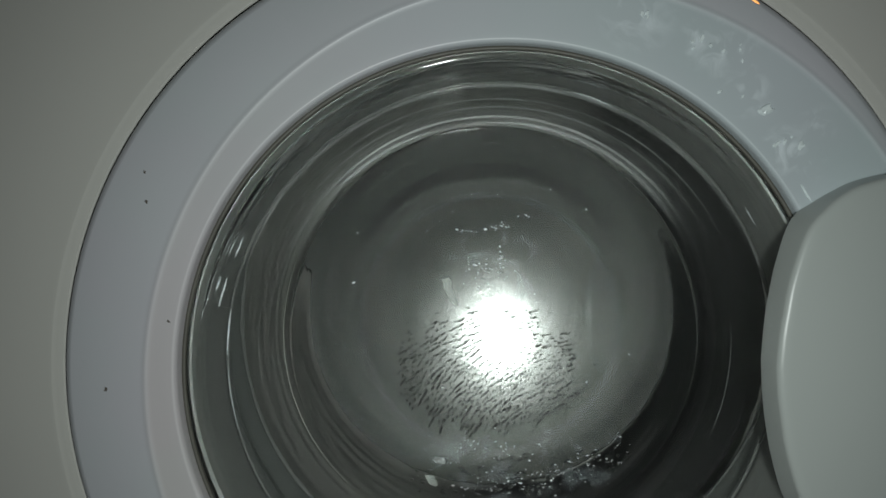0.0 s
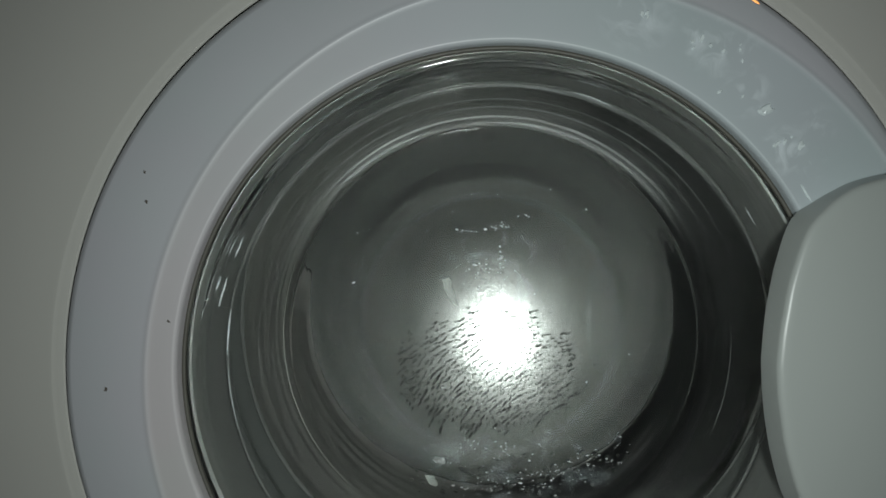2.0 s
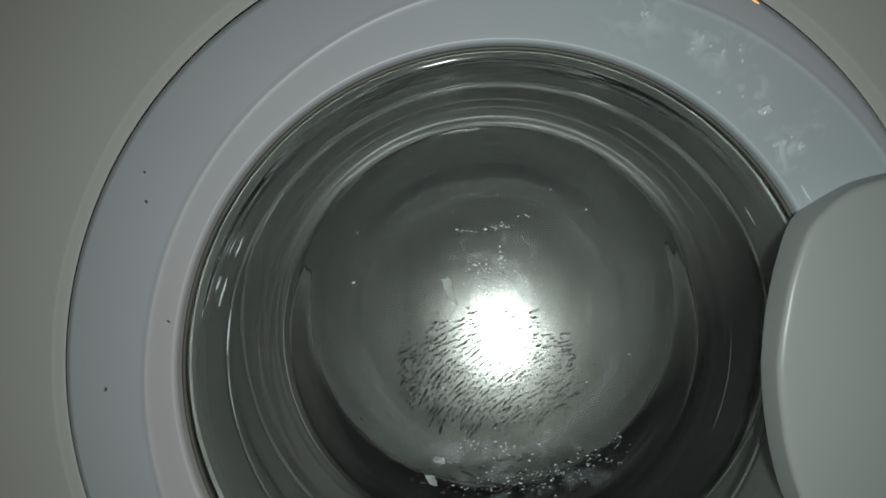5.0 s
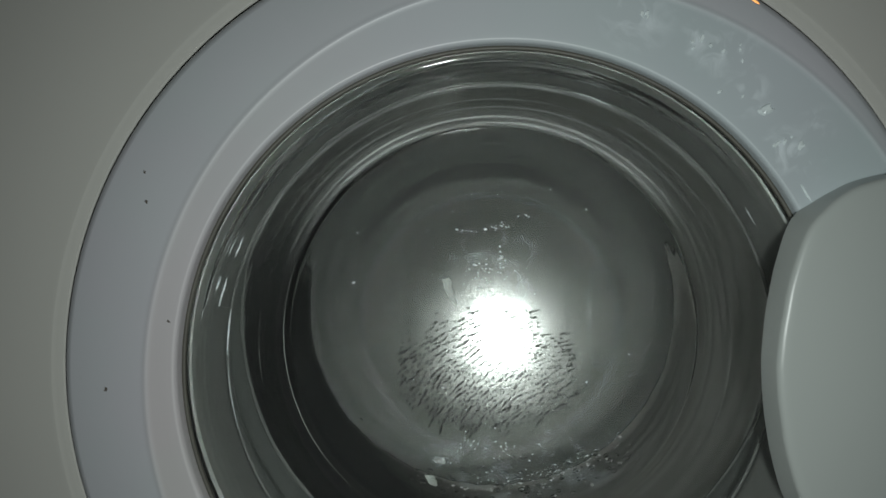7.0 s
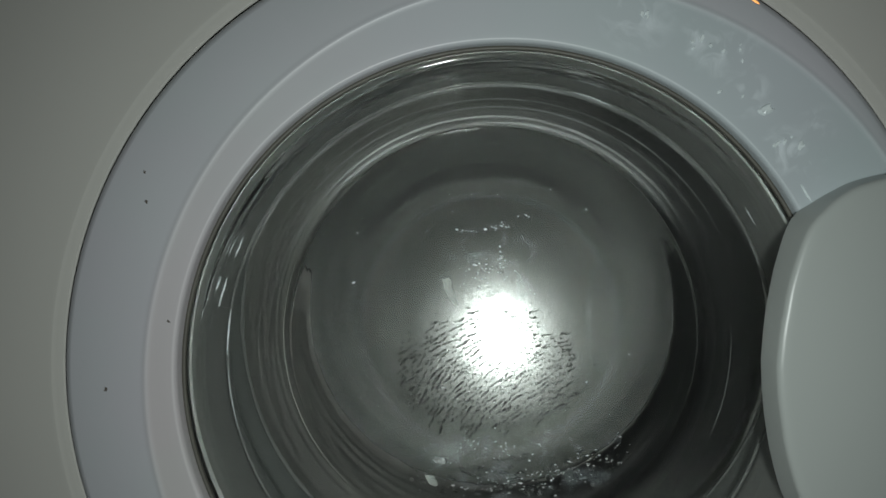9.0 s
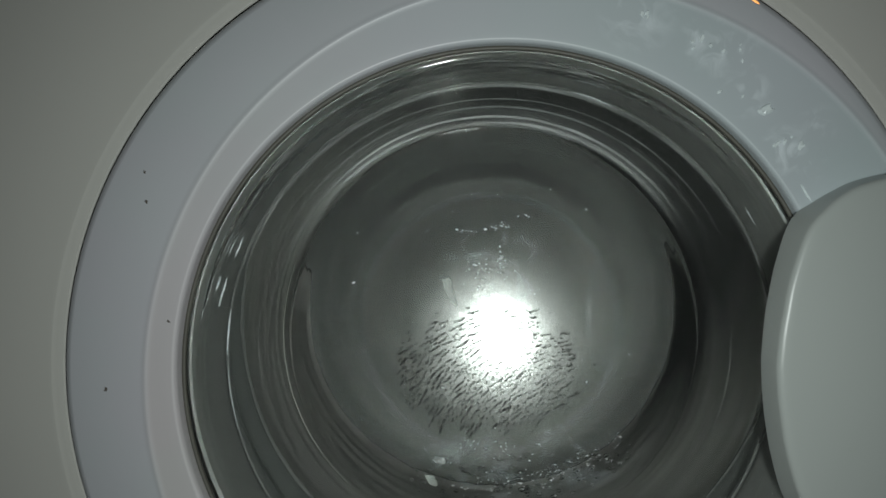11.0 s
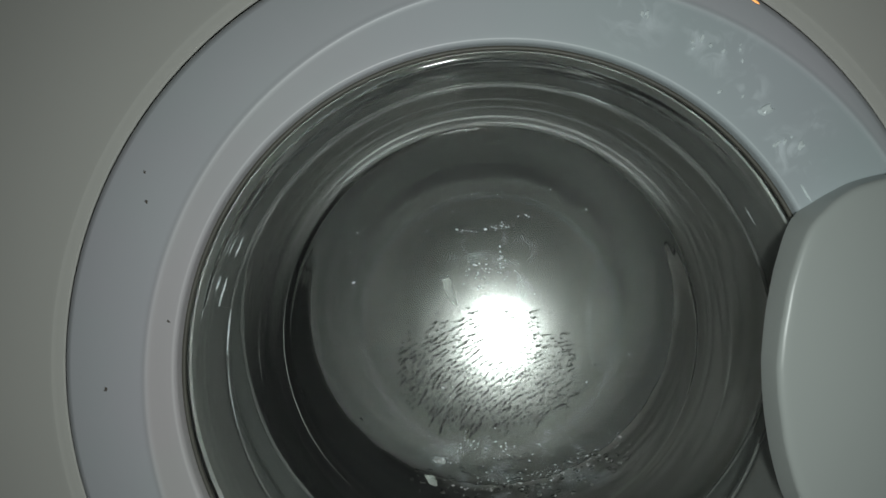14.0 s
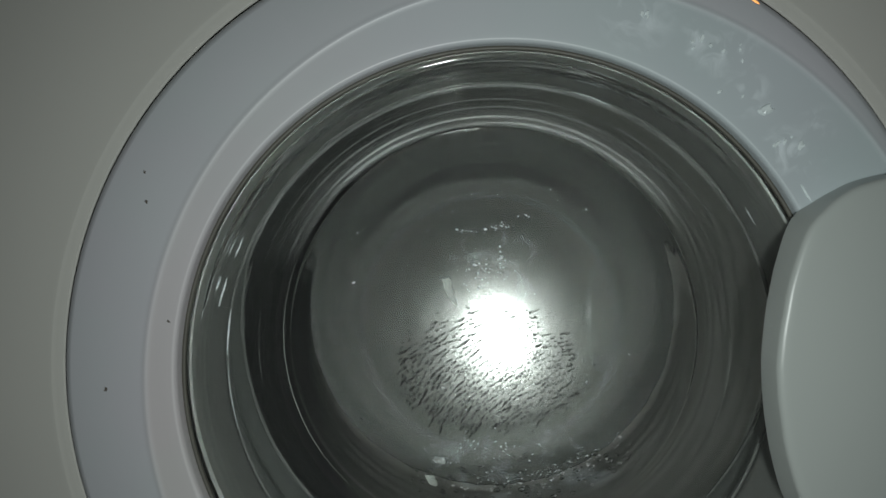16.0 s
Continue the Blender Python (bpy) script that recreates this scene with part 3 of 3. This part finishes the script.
cloths = [wet_cloth(18, 90, 3.1, "dark wet cloth flung flat against the steel drum"),
          wet_cloth(-50, -20, 8.4, "small dark wet cloth flung flat against the steel drum")]


drum = drum_parts()


# ---------------------------------------------------------------- water and lint on the inner side of the glass
def bead(bm, u, w, length, width, height, ang, seg=8, rows=3):
    """A low lens of water on the bowl, at (u, w) from its middle."""
    ca, sa = math.cos(ang), math.sin(ang)
    rings = []
    for j in range(rows):
        f = math.cos(j / rows * math.pi / 2)
        g = math.sin(j / rows * math.pi / 2)
        ring = []
        for k in range(seg):
            b = 2 * math.pi * k / seg
            p, q = f * length * math.cos(b), f * width * math.sin(b)
            x, z = u + p * ca - q * sa, w + p * sa + q * ca
            ring.append(bm.verts.new((x, bowl_y(math.hypot(x, z)) - 0.0001 + g * height, ZC + z)))
        rings.append(ring)
    tip = bm.verts.new((u, bowl_y(math.hypot(u, w)) + height, ZC + w))
    for A, B in zip(rings, rings[1:]):
        for k in range(seg):
            bm.faces.new((A[k], A[(k + 1) % seg], B[(k + 1) % seg], B[k]))
    for k in range(seg):
        bm.faces.new((rings[-1][k], rings[-1][(k + 1) % seg], tip))
    bm.faces.new(rings[0][::-1])


def water_streaks():
    rnd = random.Random(5)
    bm = bmesh.new()
    laid = []
    for _ in range(9000):
        u, w = rnd.gauss(-0.004, 0.030), rnd.gauss(-0.020, 0.019)
        if math.hypot((u + 0.004) / 0.064, (w + 0.020) / 0.042) > 0.80 + 0.22 * rnd.random() + 0.12 * math.sin(300 * u) or math.hypot(u - 0.004, w - 0.002) < 0.014 + 0.006 * rnd.random():
            continue
        ang = radians(34 - 285 * u - 600 * (w + 0.02) + rnd.gauss(0, 6))
        size = rnd.random() ** 1.8
        length = 0.0012 + 0.0042 * size
        ca, sa = math.cos(ang), math.sin(ang)
        if any(abs((u - a) * ca + (w - b) * sa) < 0.8 * (length + l) and abs((w - b) * ca - (u - a) * sa) < 0.0023 for a, b, l in laid):
            continue
        laid.append((u, w, length))
        width = 0.00056 + 0.00048 * rnd.random() ** 2
        bead(bm, u, w, length, width, 2.2 * width, ang)
        for _ in range(2 if size > 0.3 else 0):    # ragged edges: short runs that merge with the long one
            f = rnd.uniform(-0.8, 0.8) * length
            bead(bm, u + f * ca - rnd.gauss(0, 0.0005) * sa, w + f * sa + rnd.gauss(0, 0.0005) * ca, 0.45 * length, 0.8 * width, 2.0 * width, ang + rnd.gauss(0, 0.3))
        if len(laid) >= 900:
            break
    ob = mesh_ob("water_streaks", bm, M_WATER)
    ob.visible_shadow = False
    return tagged(ob, "slanting streaks of water running on the glass bowl", "water", kind="stuff")


def water_drops():
    rnd = random.Random(8)
    bm = bmesh.new()
    for _ in range(140):
        u, w = rnd.uniform(-0.055, 0.095), -0.074 - 0.045 * rnd.random()
        if math.hypot(u, w) > 0.126:
            continue
        r = rnd.uniform(0.0008, 0.0020)
        bead(bm, u, w, r * rnd.uniform(1, 1.6), r, r * 0.27, rnd.uniform(-0.5, 0.5), 10, 4)
    for cu, cw, su, sw, n in ((-0.016, 0.073, 0.010, 0.003, 14), (0.006, 0.076, 0.004, 0.002, 10), (0.022, 0.083, 0.008, 0.001, 6), (-0.006, 0.045, 0.010, 0.010, 40), (0.03, 0.03, 0.01, 0.012, 12), (0.0, -0.03, 0.07, 0.09, 40)):
        for _ in range(n):
            u, w = rnd.gauss(cu, su), rnd.gauss(cw, sw)
            if math.hypot(u, w) < 0.125:
                r = rnd.uniform(0.0007, 0.0016)
                bead(bm, u, w, r, r, r * 0.3, 0, 10, 4)
    ob = mesh_ob("water_drops", bm, M_WATER)
    ob.visible_shadow = False
    return tagged(ob, "small clear water drops clinging to the glass bowl", "water", kind="stuff")


def shred(name, outline, label, material):
    """A thin crumpled scrap stuck to the glass."""
    rnd = random.Random(len(name) + int(1e4 * abs(outline[0][0])))
    bm = bmesh.new()
    c = np.mean(outline, axis=0)
    pts = smooth_line(outline + [outline[0]], 3)[:-1]
    lo, hi, mid = [], [], []
    for x, z in pts:
        jx, jz = x + rnd.gauss(0, 0.0002), z + rnd.gauss(0, 0.0002)
        y = bowl_y(math.hypot(x, z)) + 0.0003
        lo.append(bm.verts.new((jx, y, ZC + jz)))
        hi.append(bm.verts.new((jx, y + 0.0003, ZC + jz)))
        mx, mz = c[0] + 0.5 * (x - c[0]), c[1] + 0.5 * (z - c[1])
        mid.append(bm.verts.new((mx, y + 0.0005 + rnd.uniform(0, 0.0006), ZC + mz)))
    top = bm.verts.new((c[0], bowl_y(math.hypot(*c)) + 0.001, ZC + c[1]))
    n = len(pts)
    for k in range(n):
        j = (k + 1) % n
        bm.faces.new((lo[k], lo[j], hi[j], hi[k]))
        bm.faces.new((hi[k], hi[j], mid[j], mid[k]))
        bm.faces.new((mid[k], mid[j], top))
    bm.faces.new(lo[::-1])
    return tagged(mesh_ob(name, bm, material), label, "lint", "lint scraps on the glass")


def foam_glints():
    """Tiny white flecks for suds and, painted white, the glints of drops, most of them low on the bowl."""
    rnd = random.Random(21)
    bm = bmesh.new()
    groups = ((-0.037, -0.083, 0.004, 0.002, 12), (-0.018, -0.068, 0.006, 0.003, 12), (0.010, -0.072, 0.012, 0.004, 24), (0.062, -0.080, 0.007, 0.003, 24), (0.083, -0.068, 0.004, 0.003, 8),
              (0.030, -0.095, 0.026, 0.007, 80), (-0.01, -0.100, 0.016, 0.005, 40), (0.080, -0.085, 0.008, 0.006, 20), (-0.012, 0.0735, 0.012, 0.0012, 14), (0.0037, 0.0764, 0.003, 0.001, 14),
              (0.0185, 0.0823, 0.006, 0.0006, 6), (-0.0073, 0.0447, 0.006, 0.006, 40), (0.0038, 0.052, 0.0008, 0.007, 16), (0.026, 0.024, 0.006, 0.008, 12), (0.0, 0.02, 0.055, 0.08, 26))
    for cu, cw, su, sw, n in groups:
        for _ in range(n):
            u, w = rnd.gauss(cu, su), rnd.gauss(cw, sw)
            if math.hypot(u, w) < 0.124:
                r = rnd.uniform(0.00015, 0.00036) * (1.7 if rnd.random() < 0.15 else 1)
                bead(bm, u, w, r * rnd.uniform(1, 2.6), r, r * 0.8, rnd.uniform(-0.4, 0.4), 7, 2)
    return tagged(mesh_ob("foam_glints", bm, M_FLECK), "tiny white flecks for suds and painted drop glints on the wet glass", "foam", kind="stuff")


def suds_film(u0, u1, w0, w1, label):
    """A thin broken film of suds lying on the glass."""
    bm = bmesh.new()
    N = 24
    grid = []
    for i in range(N + 1):
        row = []
        for j in range(N + 1):
            u, w = u0 + (u1 - u0) * i / N, w0 + (w1 - w0) * j / N
            row.append(bm.verts.new((u, bowl_y(min(0.131, math.hypot(u, w))) + 0.00025, ZC + w)))
        grid.append(row)
    cu, cw = (u0 + u1) / 2, (w0 + w1) / 2
    for i in range(N):
        for j in range(N):
            q = (grid[i][j], grid[i + 1][j], grid[i + 1][j + 1], grid[i][j + 1])
            c = sum((v.co for v in q), Vector()) / 4
            e = ((c.x - cu) / (u1 - u0) * 2) ** 2 + ((c.z - ZC - cw) / (w1 - w0) * 2) ** 2
            if e + 0.5 * noise.noise(c * 90) < 0.9 and math.hypot(c.x, c.z - ZC) < 0.128:
                bm.faces.new(q)
    for v in [v for v in bm.verts if not v.link_faces]:
        bm.verts.remove(v)
    ob = mesh_ob("suds_film", bm, M_SUDS)
    ob.visible_shadow = False
    return tagged(ob, label, "foam", kind="stuff")


def glint_run(first, last, r, y, thick, material, label):
    """A thin pale stroke modelled in place of a glint behind the glass, drawn out at both ends."""
    bm = bmesh.new()
    n, m, rows = 28, 8, []
    for k in range(n + 1):
        f = k / n
        a = radians(first + (last - first) * f)
        t = thick * (0.12 + 0.88 * math.sin(math.pi * f) ** 0.7) * (0.75 + 0.5 * noise.noise(Vector((first, 9 * f, y * 40))))
        rows.append([bm.verts.new(((r + t * math.cos(b)) * math.cos(a), y + t * math.sin(b), ZC + (r + t * math.cos(b)) * math.sin(a))) for b in (2 * math.pi * j / m for j in range(m))])
    for A, B in zip(rows, rows[1:]):
        for j in range(m):
            bm.faces.new((A[j], A[(j + 1) % m], B[(j + 1) % m], B[j]))
    bm.faces.new(rows[0])
    bm.faces.new(rows[-1])
    return tagged(mesh_ob("glint_run", bm, material), label, "foam", "suds runs behind the glass rim")


# white strokes in place of the wet lip's glints
for run in ((154, 159, 0.1662, 0.036, 0.0006), (163, 169, 0.1663, 0.034, 0.0005), (170, 180, 0.1648, 0.0487, 0.0007), (182, 196, 0.1648, 0.0487, 0.0003), (109, 117, 0.1662, 0.036, 0.0005), (66, 75, 0.1648, 0.0487, 0.0006), (28, 33, 0.1662, 0.036, 0.0004)):
    glint_run(*run, M_FLAKE_GLINT, "thin white stroke painted as a glint on the lip behind the glass")
# grey strokes in place of the bright line at the bowl's bend
for run in ((160, 228, 0.1474, 0.1259, 0.00048), (-24, 6, 0.1586, 0.0985, 0.00024), (172, 190, 0.1590, 0.0935, 0.00024)):
    glint_run(*run, M_LINT_GLINT, "fine grey stroke painted as a bright line round the bend of the glass")
suds_film(-0.055, 0.100, -0.112, -0.056, "thin broken film of suds low on the glass")
suds_film(-0.036, 0.034, 0.022, 0.074, "thin broken film of suds on the glass")
water_streaks()
water_drops()
foam_glints()
shred("lint_scrap", [(-0.0345, 0.0405), (-0.0285, 0.0412), (-0.0272, 0.0330), (-0.0238, 0.0242), (-0.0268, 0.0258), (-0.0315, 0.0325)], "pale torn lint scrap stuck to the wet glass", M_LINT_GLINT)
shred("lint_scrap", [(-0.0465, -0.0935), (-0.0395, -0.0945), (-0.0380, -0.1015), (-0.0430, -0.1005)], "pale crumpled lint scrap low on the wet glass", M_LINT_GLINT)
shred("lint_scrap", [(-0.0400, -0.0805), (-0.0330, -0.0800), (-0.0325, -0.0840), (-0.0380, -0.0845)], "small pale lint scrap low on the wet glass", M_LINT_GLINT)


# ---------------------------------------------------------------- dirt on the door ring
def ring_y(x, z):
    """Height of the door ring's face at (x, z) from its middle."""
    r = math.hypot(x, z)
    c, q = x / r, z / r
    b = RIDGE_C[0] * c + RIDGE_C[1] * q
    rid = min(0.2235, b + math.sqrt(b * b - RIDGE_C[0] ** 2 - RIDGE_C[1] ** 2 + RIDGE_R ** 2))
    w = rid - R_GLASS
    slope = min(0.06, 0.0022 / w)
    return float(np.interp(r, [R_GLASS + 0.0024, rid - 0.0014, rid + 0.0003, rid + 0.003, R_DOOR - 0.0054], [-0.0066 + slope * (w - 0.0024), -0.0066, -0.0076, -0.0068, -0.0062]))


def flake(name, x, z, size, material, label, category, group="", stretch=1.0, ang=0.0, high=0.0006, n=9):
    rnd = random.Random(int(1e5 * (abs(x) + abs(z))))
    bm = bmesh.new()
    y = ring_y(x, z)
    lo, hi = [], []
    for k in range(n):
        a = 2 * math.pi * k / n
        r = size * rnd.uniform(0.6, 1.15)
        p, q = r * stretch * math.cos(a), r * math.sin(a)
        dx, dz = p * math.cos(ang) - q * math.sin(ang), p * math.sin(ang) + q * math.cos(ang)
        lo.append(bm.verts.new((x + dx, ring_y(x + dx, z + dz) + 0.0001, ZC + z + dz)))
        hi.append(bm.verts.new((x + 0.7 * dx, ring_y(x + 0.7 * dx, z + 0.7 * dz) - high * rnd.uniform(0.6, 1.3), ZC + z + 0.7 * dz)))
    top = bm.verts.new((x, y - high * 1.2, ZC + z))
    for k in range(n):
        j = (k + 1) % n
        bm.faces.new((lo[k], lo[j], hi[j], hi[k]))
        bm.faces.new((hi[k], hi[j], top))
    bm.faces.new(lo[::-1])
    return tagged(mesh_ob(name, bm, material), label, category, group)


for x, z, size in ((-0.1832, 0.1049, 0.0008), (-0.1826, 0.0899, 0.0009), (-0.2055, -0.0068, 0.0011), (-0.1725, 0.0285, 0.0008)):
    flake("dirt_speck", x, z, size, M_SPECK, "tiny dark dirt speck on the door ring", "dirt", "dirt specks on the door ring", 1.4, x * 40, 0.0003)
flake("detergent_flake", 0.1292, 0.1353, 0.0036, M_FLAKE_GLINT, "white dried detergent flake on the door ring", "residue", "detergent flakes on the door ring", 1.2, 0.5, 0.0012, 12)

# white stroke laid on the ring as the glint above the handle
flake("handle_glint", 0.1497, 0.0952, 0.0006, M_FLAKE_GLINT, "thin white stroke painted as a glint on the door ring above the handle", "residue", "", 11, -1.01, 0.0004, 16)
# glowing bead added at the door's edge in place of an amber reflection
bm = bmesh.new()
bmesh.ops.create_uvsphere(bm, u_segments=14, v_segments=8, radius=1.0)
for v in bm.verts:
    q = Vector((0.0032 * v.co.x, 0.0008 * v.co.y, 0.0011 * v.co.z))
    q.rotate(Euler((0, radians(32), 0)))
    v.co = q + Vector((0.1228, -0.0052, ZC + 0.1882))
part("amber_glint", bm, M_AMBER, door, "tiny glowing bead added in place of an amber reflection")
rnd = random.Random(12)
for cx, cz, n in ((0.100, 0.168, 5), (0.112, 0.162, 4), (0.139, 0.116, 6), (0.119, 0.143, 2), (0.066, 0.183, 3)):
    for _ in range(n):
        flake("detergent_flake", cx + rnd.gauss(0, 0.005), cz + rnd.gauss(0, 0.004), rnd.uniform(0.0006, 0.0014), M_FLAKE_GLINT, "small white dried detergent flake on the door ring", "residue", "detergent flakes on the door ring", rnd.uniform(1, 2.2), rnd.uniform(0.6, 1.6), 0.0005, 7)


# ---------------------------------------------------------------- what moves
def spin(t):
    """The drum's turn in degrees; it gains speed all the time."""
    return 31.1443 * t * t + 840.22 * t - 49.0


def motions():
    turns = [(k / FPS, pose(DRUM_X, 0.155, ZC + DRUM_Z, DRUM_TILT, 0, DRUM_YAW) @ pose(0, -0.155, 0, 0, -spin(k / FPS), 0)) for k in range(0, 16 * FPS + 1)]
    walk(drum, turns)
    for cloth in cloths:
        walk(cloth, turns)


motions()
